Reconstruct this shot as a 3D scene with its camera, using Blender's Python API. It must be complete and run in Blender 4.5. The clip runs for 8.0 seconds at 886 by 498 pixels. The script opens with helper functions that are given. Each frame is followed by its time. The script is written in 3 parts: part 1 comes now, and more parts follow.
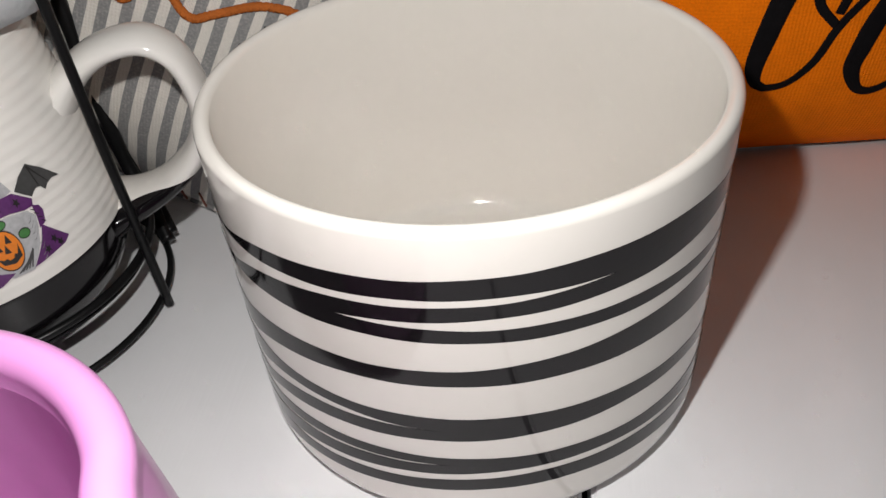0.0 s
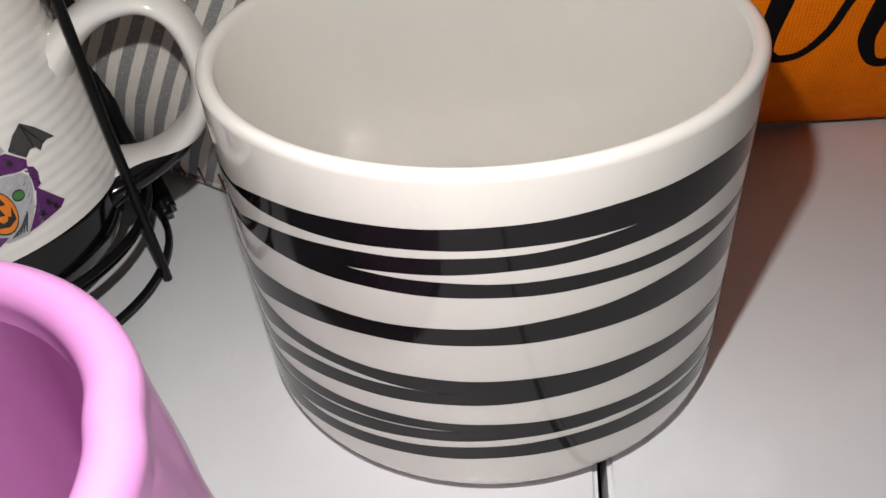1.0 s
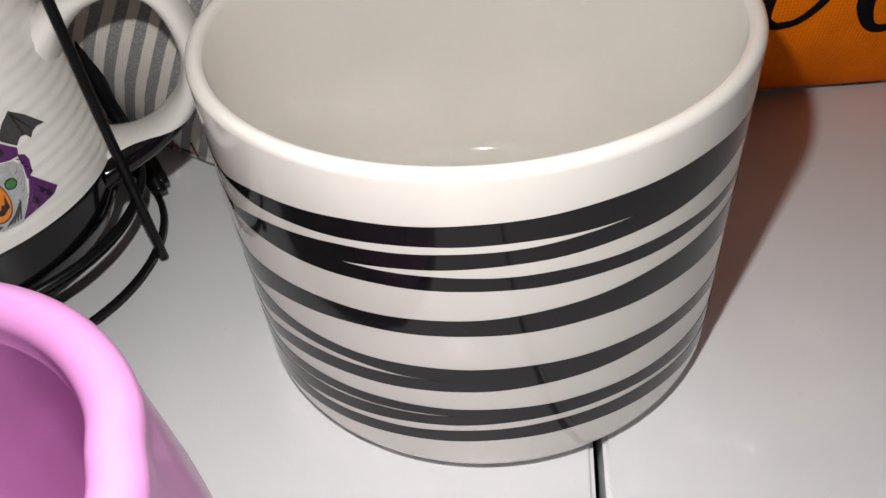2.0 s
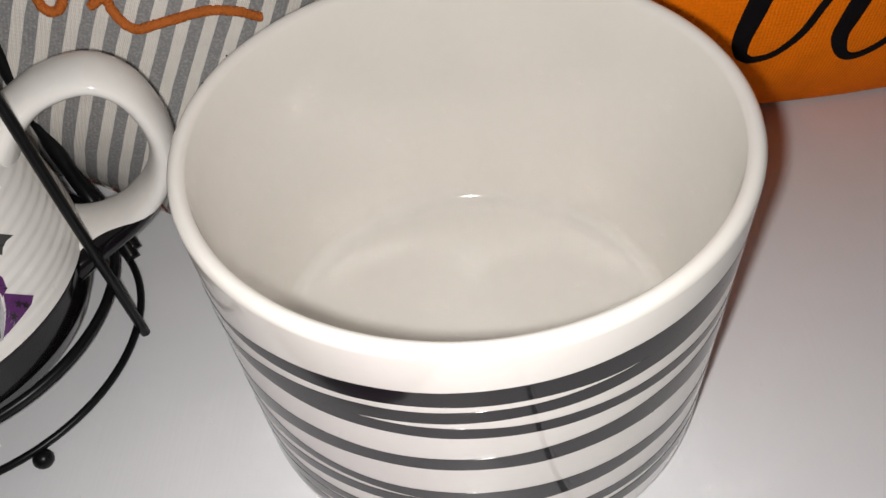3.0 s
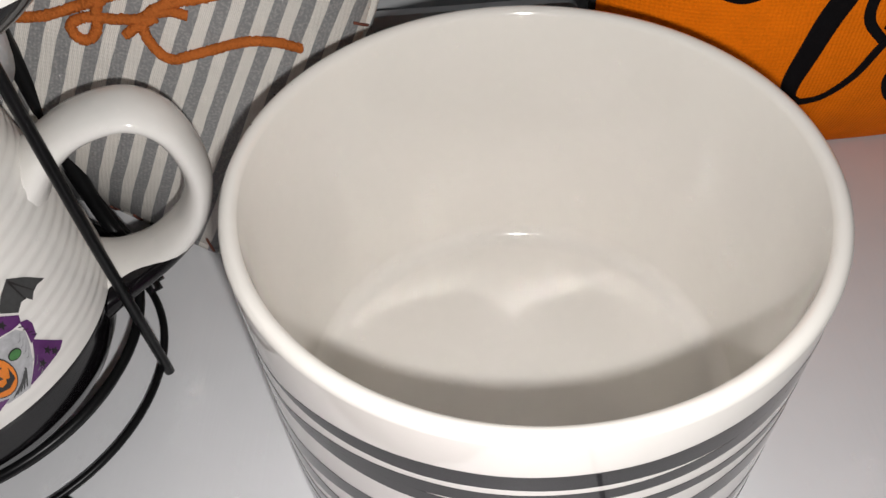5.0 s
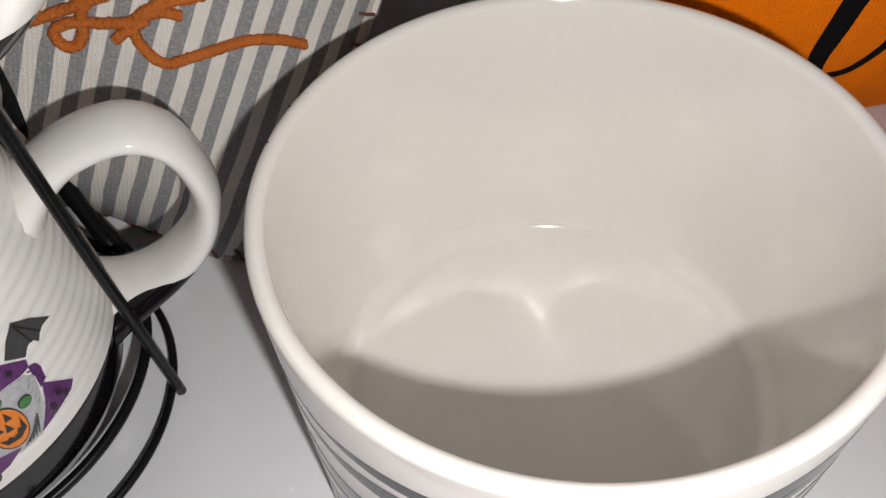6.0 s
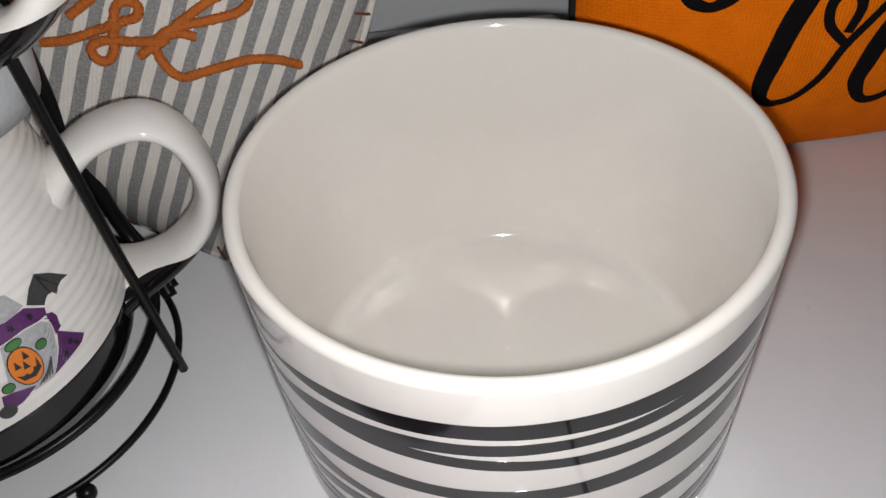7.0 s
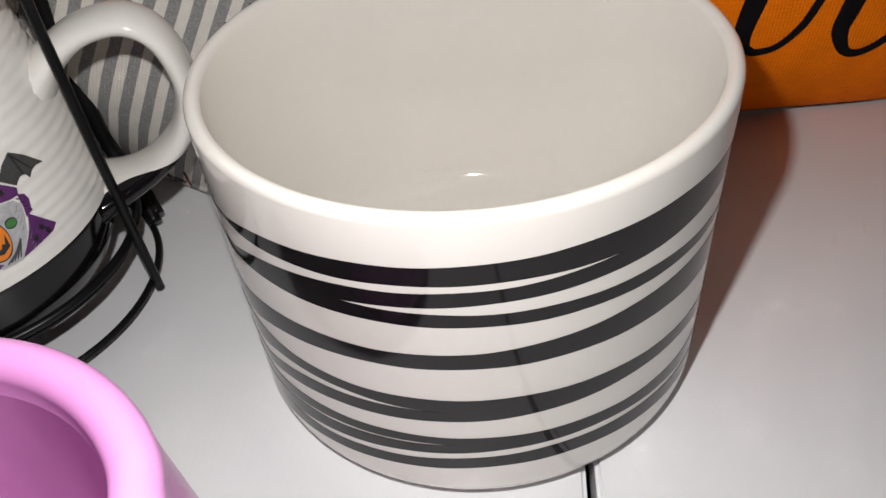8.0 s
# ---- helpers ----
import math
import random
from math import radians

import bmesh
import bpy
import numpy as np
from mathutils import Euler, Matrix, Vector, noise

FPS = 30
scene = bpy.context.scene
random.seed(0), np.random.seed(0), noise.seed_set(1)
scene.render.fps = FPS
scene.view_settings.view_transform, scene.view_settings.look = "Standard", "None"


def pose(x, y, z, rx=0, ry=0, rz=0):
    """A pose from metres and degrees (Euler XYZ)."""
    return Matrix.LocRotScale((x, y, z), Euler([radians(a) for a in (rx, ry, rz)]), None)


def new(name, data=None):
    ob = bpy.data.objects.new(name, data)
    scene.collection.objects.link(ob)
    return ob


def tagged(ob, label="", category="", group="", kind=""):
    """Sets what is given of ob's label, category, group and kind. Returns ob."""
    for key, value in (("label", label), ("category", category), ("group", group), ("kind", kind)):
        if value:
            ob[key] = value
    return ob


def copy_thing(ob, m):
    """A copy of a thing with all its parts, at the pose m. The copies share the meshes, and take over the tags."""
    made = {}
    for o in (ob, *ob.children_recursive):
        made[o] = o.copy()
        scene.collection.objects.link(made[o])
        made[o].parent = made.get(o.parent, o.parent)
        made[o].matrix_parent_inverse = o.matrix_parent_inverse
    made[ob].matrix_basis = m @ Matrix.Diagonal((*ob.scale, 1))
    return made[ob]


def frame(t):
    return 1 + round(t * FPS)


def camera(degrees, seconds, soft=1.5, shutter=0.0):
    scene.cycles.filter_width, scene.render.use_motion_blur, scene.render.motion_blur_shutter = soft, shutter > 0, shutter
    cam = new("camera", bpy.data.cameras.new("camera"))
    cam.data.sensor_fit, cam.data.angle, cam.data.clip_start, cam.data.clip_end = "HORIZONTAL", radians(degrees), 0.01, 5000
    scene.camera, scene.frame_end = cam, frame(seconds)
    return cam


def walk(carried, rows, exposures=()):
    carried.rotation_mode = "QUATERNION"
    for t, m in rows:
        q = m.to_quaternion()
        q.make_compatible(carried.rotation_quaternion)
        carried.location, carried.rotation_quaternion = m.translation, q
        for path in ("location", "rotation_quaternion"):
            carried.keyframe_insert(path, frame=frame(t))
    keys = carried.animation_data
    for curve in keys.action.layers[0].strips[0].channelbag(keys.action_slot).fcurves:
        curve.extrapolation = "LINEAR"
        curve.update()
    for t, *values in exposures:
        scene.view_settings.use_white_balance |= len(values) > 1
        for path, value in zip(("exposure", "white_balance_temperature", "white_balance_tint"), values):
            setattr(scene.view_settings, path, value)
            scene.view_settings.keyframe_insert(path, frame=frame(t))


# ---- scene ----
cam = camera(58.56, 8.0)
ROWS = [  # seconds, eye x y z in metres, yaw, pitch, roll in degrees
    (0, 0.0000, -0.1571, 0.1599, 2.87, -38.67, -5.31),
    (0.5, -0.0010, -0.1550, 0.1503, 2.29, -38.63, -5.08),
    (1, -0.0049, -0.1580, 0.1491, 2.14, -38.42, -4.71),
    (1.2, -0.0038, -0.1580, 0.1488, 4.23, -38.43, -5.86),
    (2.3, -0.0047, -0.1467, 0.1648, 1.32, -43.87, -6.00),
    (2.5, -0.0083, -0.1404, 0.1765, 0.81, -44.95, -6.50),
    (3, -0.0100, -0.1247, 0.1807, -1.75, -47.55, -6.31),
    (3.5, -0.0118, -0.1169, 0.1821, -3.06, -49.46, -5.87),
    (4, -0.0188, -0.1160, 0.1863, -2.41, -49.67, -5.95),
    (4.5, -0.0183, -0.1090, 0.1961, -3.20, -47.97, -4.28),
    (4.7, -0.0205, -0.1117, 0.1884, -3.22, -47.39, -3.99),
    (5.8, -0.0284, -0.0955, 0.1799, -4.13, -49.37, -5.38),
    (6, -0.0336, -0.0919, 0.1841, -6.01, -51.00, -4.62),
    (6.5, -0.0294, -0.0981, 0.1817, -5.56, -49.34, -5.10),
    (7, -0.0175, -0.1280, 0.1865, -1.60, -44.90, -6.52),
    (7.5, -0.0099, -0.1475, 0.1749, 0.18, -42.41, -5.94),
    (8, -0.0049, -0.1533, 0.1624, 0.96, -41.60, -5.73),
]
walk(cam, [(t, pose(x, y, z, 90 + pitch, 0, yaw) @ pose(0, 0, 0, 0, 0, roll)) for t, x, y, z, yaw, pitch, roll in ROWS],
     exposures=[(0, -0.07, 6500, 10), (0.5, -0.07, 6500, 10), (1.0, -0.18, 6500, 10), (2.5, -0.12, 6500, 10), (3.0, -0.03, 6500, 10),
                (3.5, -0.03, 6500, 10), (4.0, -0.12, 6480, 10), (4.5, 0.02, 6450, 10), (6.0, 0.02, 6400, 10), (6.5, -0.06, 6430, 10),
                (7.0, -0.18, 6330, 10), (7.5, -0.10, 6350, 10), (8.0, -0.08, 6450, 10)])


# ---- light: one small white torch beside the eye, in a dark room ----
M = 0.058  # the radius of the striped mug, in metres; the plan below is in mug radii


def P(x, y, z):
    return Vector((x * M, y * M, z * M))


torch = new("torch", bpy.data.lights.new("torch", "POINT"))
torch.location = P(-0.29, -2.13, 3.05)
torch.data.energy, torch.data.shadow_soft_size, torch.data.color = 1.2, 0.0028, (1.0, 0.98, 0.955)
world = bpy.data.worlds.new("world")
scene.world = world
scene.cycles.blur_glossy, scene.cycles.caustics_reflective, scene.cycles.sample_clamp_indirect = 0.0, True, 0.0
scene.cycles.use_guiding = True
world.use_nodes = True
world.node_tree.nodes["Background"].inputs[0].default_value = (0.9, 0.95, 1.0, 1)
world.node_tree.nodes["Background"].inputs[1].default_value = 0.012


# ---- materials ----
def mat(name, col, rough=0.5, metal=0.0, coat=0.0, spec=0.5, bump=0.0, scale=400.0, vary=0.08, fine=6.0):
    m = bpy.data.materials.new(name)
    m.use_nodes = True
    n, l = m.node_tree.nodes, m.node_tree.links
    b = n["Principled BSDF"]
    b.inputs["Roughness"].default_value, b.inputs["Metallic"].default_value = rough, metal
    b.inputs["Coat Weight"].default_value, b.inputs["Specular IOR Level"].default_value = coat, spec
    b.inputs["Coat Roughness"].default_value = 0.06
    tc = n.new("ShaderNodeTexCoord")
    big, small = n.new("ShaderNodeTexNoise"), n.new("ShaderNodeTexNoise")
    big.inputs["Scale"].default_value, small.inputs["Scale"].default_value = scale / fine / 2, scale
    big.inputs["Detail"].default_value = small.inputs["Detail"].default_value = 4
    for t in (big, small):
        l.new(tc.outputs["Object"], t.inputs["Vector"])
    add = n.new("ShaderNodeMath")
    add.operation = "ADD"
    l.new(big.outputs["Fac"], add.inputs[0]), l.new(small.outputs["Fac"], add.inputs[1])
    rng = n.new("ShaderNodeMapRange")
    rng.inputs["From Min"].default_value, rng.inputs["From Max"].default_value = 0.6, 1.4
    rng.inputs["To Min"].default_value, rng.inputs["To Max"].default_value = 1 - vary, 1 + vary
    l.new(add.outputs[0], rng.inputs["Value"])
    mix = n.new("ShaderNodeVectorMath")
    mix.operation = "SCALE"
    mix.inputs[0].default_value = col[:3]
    l.new(rng.outputs[0], mix.inputs["Scale"])
    l.new(mix.outputs[0], b.inputs["Base Color"])
    if bump:
        bp = n.new("ShaderNodeBump")
        bp.inputs["Strength"].default_value, bp.inputs["Distance"].default_value = bump, 0.0005
        l.new(small.outputs["Fac"], bp.inputs["Height"])
        l.new(bp.outputs[0], b.inputs["Normal"])
    return m


def node(m, kind, op="", **values):
    nd = m.node_tree.nodes.new(kind)
    if op:
        nd.operation = op
    for k, v in values.items():
        nd.inputs[int(k[1:])].default_value = v
    return nd


def link(m, a, b):
    m.node_tree.links.new(a, b)


GLAZE = mat("cream_glaze", (0.77, 0.735, 0.685), 0.078, coat=0.15, spec=0.8, vary=0.015, scale=300, bump=0.02)
GLAZE.node_tree.nodes["Principled BSDF"].inputs["Coat Roughness"].default_value = 0.075
BLACK_GLAZE = mat("black_glaze", (0.006, 0.005, 0.006), 0.08, coat=0.0, spec=0.32, vary=0.2, scale=300)
WIRE = mat("black_lacquered_wire", (0.006, 0.006, 0.0065), 0.33, spec=0.22, vary=0.3, scale=900, bump=0.05)
PINK = mat("pink_glaze", (0.50, 0.21, 0.44), 0.28, coat=0.2, vary=0.03, scale=200, bump=0.02)
WALL = mat("grey_wall_paint", (0.55, 0.56, 0.57), 0.6, vary=0.03, scale=500, bump=0.05)
PANEL = mat("grey_panel", (0.50, 0.51, 0.52), 0.45, vary=0.03, scale=500)
RUST = mat("rust_chenille_yarn", (0.50, 0.14, 0.030), 0.95, vary=0.22, scale=1500, bump=1.0, spec=0.1)
INK = mat("black_print", (0.007, 0.006, 0.007), 0.8, vary=0.3, scale=1500, spec=0.08, bump=0.3)
THREAD = mat("red_brown_thread", (0.17, 0.055, 0.035), 0.9, vary=0.2, scale=1500)
BACKING = mat("black_cotton_backing", (0.010, 0.010, 0.010), 0.9, vary=0.3, scale=2000, bump=0.3)
FOAM = mat("frosted_packing_foam", (0.62, 0.64, 0.66), 0.35, vary=0.12, scale=700, bump=0.5)
FOAM.node_tree.nodes["Principled BSDF"].inputs["Transmission Weight"].default_value = 0.35
DECAL = {k: mat("decal_" + k, c, 0.35, vary=v, scale=900) for k, c, v in (
    ("charcoal", (0.055, 0.055, 0.055), 0.25), ("purple", (0.105, 0.028, 0.13), 0.3), ("silver", (0.42, 0.42, 0.43), 0.25),
    ("orange", (0.72, 0.20, 0.015), 0.12), ("green", (0.06, 0.19, 0.055), 0.25), ("shade", (0.2, 0.2, 0.2), 0.3), ("ink", (0.02, 0.018, 0.018), 0.1))}


def board_material():
    m = mat("white_brushed_board", (0.86, 0.86, 0.875), 0.38, spec=0.8, vary=0.02, scale=60, coat=0.0)
    nt = m.node_tree
    b = nt.nodes["Principled BSDF"]
    tc = nt.nodes["Texture Coordinate"]
    mp = node(m, "ShaderNodeMapping")
    mp.inputs["Scale"].default_value = (900, 25, 1)
    link(m, tc.outputs["Object"], mp.inputs["Vector"])
    no = node(m, "ShaderNodeTexNoise")
    no.inputs["Scale"].default_value, no.inputs["Detail"].default_value = 1.0, 3
    link(m, mp.outputs[0], no.inputs["Vector"])
    bp = node(m, "ShaderNodeBump")
    bp.inputs["Strength"].default_value, bp.inputs["Distance"].default_value = 0.22, 0.0002
    link(m, no.outputs["Fac"], bp.inputs["Height"])
    link(m, bp.outputs[0], b.inputs["Normal"])
    sm = node(m, "ShaderNodeTexNoise")
    sm.inputs["Scale"].default_value = 35
    link(m, tc.outputs["Object"], sm.inputs["Vector"])
    rr = node(m, "ShaderNodeMapRange")
    rr.inputs["To Min"].default_value, rr.inputs["To Max"].default_value = 0.22, 0.45
    link(m, sm.outputs["Fac"], rr.inputs["Value"])
    link(m, rr.outputs[0], b.inputs["Roughness"])
    return m


def dipped_material(line, slope=0.0):
    """Cream glaze above the dip line, black glaze below it; soft thrown rings come from the mesh."""
    m = mat("dipped_glaze", (0.80, 0.775, 0.735), 0.11, coat=0.06, spec=0.26, vary=0.02, scale=300)
    nt = m.node_tree
    b = nt.nodes["Principled BSDF"]
    src = b.inputs["Base Color"].links[0].from_socket
    sep = node(m, "ShaderNodeSeparateXYZ")
    link(m, nt.nodes["Texture Coordinate"].outputs["Object"], sep.inputs[0])
    tilt = node(m, "ShaderNodeMath", "MULTIPLY_ADD", i1=-slope)
    link(m, sep.outputs["X"], tilt.inputs[0])
    link(m, sep.outputs["Z"], tilt.inputs[2])
    st = node(m, "ShaderNodeMath", "GREATER_THAN", i1=line)
    link(m, tilt.outputs[0], st.inputs[0])
    mx = node(m, "ShaderNodeMix")
    mx.data_type = "RGBA"
    mx.inputs[6].default_value = (0.006, 0.005, 0.006, 1)
    link(m, st.outputs[0], mx.inputs[0])
    link(m, src, mx.inputs[7])
    link(m, mx.outputs[2], b.inputs["Base Color"])
    return m


def ticking_material(period, phase):
    """Grey and cream ticking: broad grey bands, cream bands with fine grey pinstripes, and a woven relief."""
    m = mat("grey_cream_ticking", (0.74, 0.70, 0.64), 0.9, spec=0.15, vary=0.1, scale=2500)
    nt = m.node_tree
    b = nt.nodes["Principled BSDF"]
    tc = nt.nodes["Texture Coordinate"]
    src = b.inputs["Base Color"].links[0].from_socket
    sep = node(m, "ShaderNodeSeparateXYZ")
    link(m, tc.outputs["Object"], sep.inputs[0])
    wob = node(m, "ShaderNodeTexNoise")
    wob.inputs["Scale"].default_value = 60
    link(m, tc.outputs["Object"], wob.inputs["Vector"])
    sl = node(m, "ShaderNodeMath", "MULTIPLY_ADD", i1=-0.13)
    link(m, sep.outputs["Y"], sl.inputs[0])
    link(m, sep.outputs["X"], sl.inputs[2])
    wm = node(m, "ShaderNodeMath", "MULTIPLY_ADD", i1=0.0012)
    link(m, wob.outputs["Fac"], wm.inputs[0])
    link(m, sl.outputs[0], wm.inputs[2])
    ph = node(m, "ShaderNodeMath", "MULTIPLY_ADD", i1=1 / period, i2=phase)
    link(m, wm.outputs[0], ph.inputs[0])
    fr = node(m, "ShaderNodeMath", "FRACT")
    link(m, ph.outputs[0], fr.inputs[0])
    band = node(m, "ShaderNodeMath", "LESS_THAN", i1=0.52)
    link(m, fr.outputs[0], band.inputs[0])
    pin = node(m, "ShaderNodeMath", "MULTIPLY", i1=14.6)
    link(m, fr.outputs[0], pin.inputs[0])
    pf = node(m, "ShaderNodeMath", "FRACT")
    link(m, pin.outputs[0], pf.inputs[0])
    pl = node(m, "ShaderNodeMath", "LESS_THAN", i1=0.2)
    link(m, pf.outputs[0], pl.inputs[0])
    pk = node(m, "ShaderNodeMath", "MULTIPLY", i1=0.5)
    link(m, pl.outputs[0], pk.inputs[0])
    sp = node(m, "ShaderNodeTexNoise")
    sp.inputs["Scale"].default_value = 1500
    link(m, tc.outputs["Object"], sp.inputs["Vector"])
    sr = node(m, "ShaderNodeMapRange")
    sr.inputs["From Min"].default_value, sr.inputs["From Max"].default_value = 0.45, 0.7
    sr.inputs["To Min"].default_value, sr.inputs["To Max"].default_value = 1.0, 0.78
    link(m, sp.outputs["Fac"], sr.inputs["Value"])
    bm_ = node(m, "ShaderNodeMath", "MULTIPLY")
    link(m, band.outputs[0], bm_.inputs[0])
    link(m, sr.outputs[0], bm_.inputs[1])
    fac = node(m, "ShaderNodeMath", "MAXIMUM")
    link(m, bm_.outputs[0], fac.inputs[0])
    link(m, pk.outputs[0], fac.inputs[1])
    mx = node(m, "ShaderNodeMix")
    mx.data_type = "RGBA"
    link(m, fac.outputs[0], mx.inputs[0])
    link(m, src, mx.inputs[6])
    mx.inputs[7].default_value = (0.235, 0.235, 0.235, 1)
    link(m, mx.outputs[2], b.inputs["Base Color"])
    weave(m, 0.0010, 0.22)
    return m


def weave(m, pitch, strength=0.5):
    nt = m.node_tree
    b = nt.nodes["Principled BSDF"]
    tc = nt.nodes["Texture Coordinate"]
    waves = []
    for axis in ("X", "Y"):
        w = node(m, "ShaderNodeTexWave")
        w.bands_direction = axis
        w.inputs["Scale"].default_value = 0.314 / pitch
        w.inputs["Distortion"].default_value, w.inputs["Detail"].default_value = 2.0, 3
        w.inputs["Detail Scale"].default_value = 3.0
        link(m, tc.outputs["Object"], w.inputs["Vector"])
        waves.append(w)
    ad = node(m, "ShaderNodeMath", "ADD")
    link(m, waves[0].outputs["Fac"], ad.inputs[0])
    link(m, waves[1].outputs["Fac"], ad.inputs[1])
    bp = node(m, "ShaderNodeBump")
    bp.inputs["Strength"].default_value, bp.inputs["Distance"].default_value = strength, 0.0004
    link(m, ad.outputs[0], bp.inputs["Height"])
    link(m, bp.outputs[0], b.inputs["Normal"])


def canvas_material():
    m = mat("orange_woven_canvas", (0.95, 0.20, 0.002), 0.85, spec=0.10, vary=0.13, scale=1500)
    weave(m, 0.0011, 0.32)
    return m


# ---- mesh helpers ----
def part(name, bm, material, parent=None, label="", smooth=True):
    me = bpy.data.meshes.new(name)
    bmesh.ops.recalc_face_normals(bm, faces=bm.faces)
    bm.to_mesh(me)
    bm.free()
    for p in me.polygons:
        p.use_smooth = smooth
    me.materials.append(material)
    ob = new(name, me)
    if parent:
        ob.parent = parent
    if label:
        ob["label"] = label
    return ob


def thing(name, at, label, category, group="", kind=""):
    ob = new(name)
    ob.location = at
    ob.empty_display_size = 0.01
    return tagged(ob, label, category, group, kind)


def spin(profile, seg=128, radius=None):
    """A solid of revolution about z from (r, z) pairs in mug radii; radius(angle, z) may scale r."""
    bm = bmesh.new()
    rings = []
    for r, z in profile:
        if r < 1e-6:
            rings.append([bm.verts.new(P(0, 0, z))])
            continue
        ring = []
        for i in range(seg):
            a = 2 * math.pi * i / seg
            k = r * (radius(a, z) if radius else 1)
            ring.append(bm.verts.new(P(k * math.cos(a), k * math.sin(a), z)))
        rings.append(ring)
    for a, b in zip(rings, rings[1:]):
        for i in range(seg):
            j = (i + 1) % seg
            if len(a) == 1 and len(b) == 1:
                continue
            if len(a) == 1:
                bm.faces.new((a[0], b[i], b[j]))
            elif len(b) == 1:
                bm.faces.new((a[i], b[0], a[j]))
            else:
                bm.faces.new((a[i], b[i], b[j], a[j]))
    return bm


def arc(cx, cz, r, a0, a1, n=8):
    return [(cx + r * math.cos(radians(a0 + (a1 - a0) * i / n)), cz + r * math.sin(radians(a0 + (a1 - a0) * i / n))) for i in range(n + 1)]


def smooth_path(points, n=8):
    """Catmull-Rom through the points."""
    pts = [Vector(p) for p in points]
    pts = [2 * pts[0] - pts[1]] + pts + [2 * pts[-1] - pts[-2]]
    res = []
    for a, b, c, d in zip(pts, pts[1:], pts[2:], pts[3:]):
        for i in range(n):
            t = i / n
            res.append(0.5 * (2 * b + (c - a) * t + (2 * a - 5 * b + 4 * c - d) * t * t + (3 * b - a - 3 * c + d) * t ** 3))
    return res + [pts[-2]]


def tube(path, radius, seg=10, closed=False, side=None, wide=1.0, caps=True):
    """A swept tube, in metres. side: a fixed direction along which the section is `wide` times broader."""
    bm = bmesh.new()
    n = len(path)
    rings = []
    ref = Vector((0.31, 0.22, 0.93))
    for i, p in enumerate(path):
        t = (path[(i + 1) % n] - path[i - 1]) if closed else (path[min(i + 1, n - 1)] - path[max(i - 1, 0)])
        t.normalize()
        a = side.copy() if side else (ref - t * ref.dot(t)).normalized()
        b = t.cross(a).normalized()
        r = radius(i / (n - 1)) if callable(radius) else radius
        rings.append([bm.verts.new(p + a * (r * wide * math.cos(2 * math.pi * k / seg)) + b * (r * math.sin(2 * math.pi * k / seg))) for k in range(seg)])
        ref = a if not side else ref
    pairs = list(zip(rings, rings[1:])) + ([(rings[-1], rings[0])] if closed else [])
    for a, b in pairs:
        for k in range(seg):
            bm.faces.new((a[k], a[(k + 1) % seg], b[(k + 1) % seg], b[k]))
    if not closed and caps:
        bm.faces.new(rings[0]), bm.faces.new(rings[-1])
    return bm


def box(x0, x1, y0, y1, z0, z1, bevel=0.0):
    bm = bmesh.new()
    bmesh.ops.create_cube(bm, size=1)
    for v in bm.verts:
        v.co = Vector((x0 + (v.co.x + 0.5) * (x1 - x0), y0 + (v.co.y + 0.5) * (y1 - y0), z0 + (v.co.z + 0.5) * (z1 - z0)))
    if bevel:
        bmesh.ops.bevel(bm, geom=list(bm.edges), offset=bevel, segments=3, affect="EDGES")
    return bm


# ---- the place: two white boards with a narrow joint, a grey wall, a plain room ----
BOARD = board_material()
GAP = 0.0011
for name, x0, x1 in (("shelf_board_west", -0.75, -GAP), ("shelf_board_east", GAP, 0.75)):
    b = part(name, box(x0, x1, -0.42, 0.20, -0.018, 0, 0.0012), BOARD, smooth=False)
    b.location, b.rotation_euler = P(0.487, 0, 0), (0, 0, radians(-6.5))
    tagged(b, "white smooth shelf board with faint brushed grain", "shelf", kind="structure")
part("shelf_underside", box(-0.9, 0.9, -0.5, 0.34, -0.05, -0.03), BACKING, smooth=False)["kind"] = "structure"
wy = 2.35 * M
part("wall_north", box(-0.9, 0.9, wy, wy + 0.02, -0.03, 0.9), WALL, smooth=False)["kind"] = "structure"
part("wall_west", box(-0.92, -0.9, -1.0, wy + 0.02, -0.9, 0.9), WALL, smooth=False)["kind"] = "structure"
part("wall_east", box(0.9, 0.92, -1.0, wy + 0.02, -0.9, 0.9), WALL, smooth=False)["kind"] = "structure"
part("wall_south", box(-0.92, 0.92, -1.02, -1.0, -0.9, 0.9), WALL, smooth=False)["kind"] = "structure"
part("ceiling", box(-0.92, 0.92, -1.02, wy + 0.02, 0.9, 0.92), WALL, smooth=False)["kind"] = "structure"
part("floor", box(-0.92, 0.92, -1.02, wy + 0.02, -0.92, -0.9), PANEL, smooth=False)["kind"] = "structure"


def ledge():
    """A thin grey panel with a rounded corner that leans on the wall."""
    bm = bmesh.new()
    x0, x1, z1, r = -3.2, 0.70, 0.80, 0.10
    outline = [(x0, 0), (x1, 0)] + arc(x1 - r, z1 - r, r, 0, 90, 6) + [(x0, z1 + 0.10)]
    front = [bm.verts.new(P(x, 2.02, z)) for x, z in outline]
    back = [bm.verts.new(P(x, 2.08, z)) for x, z in outline]
    bm.faces.new(front), bm.faces.new(back)
    for i in range(len(outline)):
        j = (i + 1) % len(outline)
        bm.faces.new((front[i], front[j], back[j], back[i]))
    return part("back_panel", bm, PANEL, smooth=False)


tagged(ledge(), "low grey panel with a rounded corner against the wall", "panel", kind="structure")


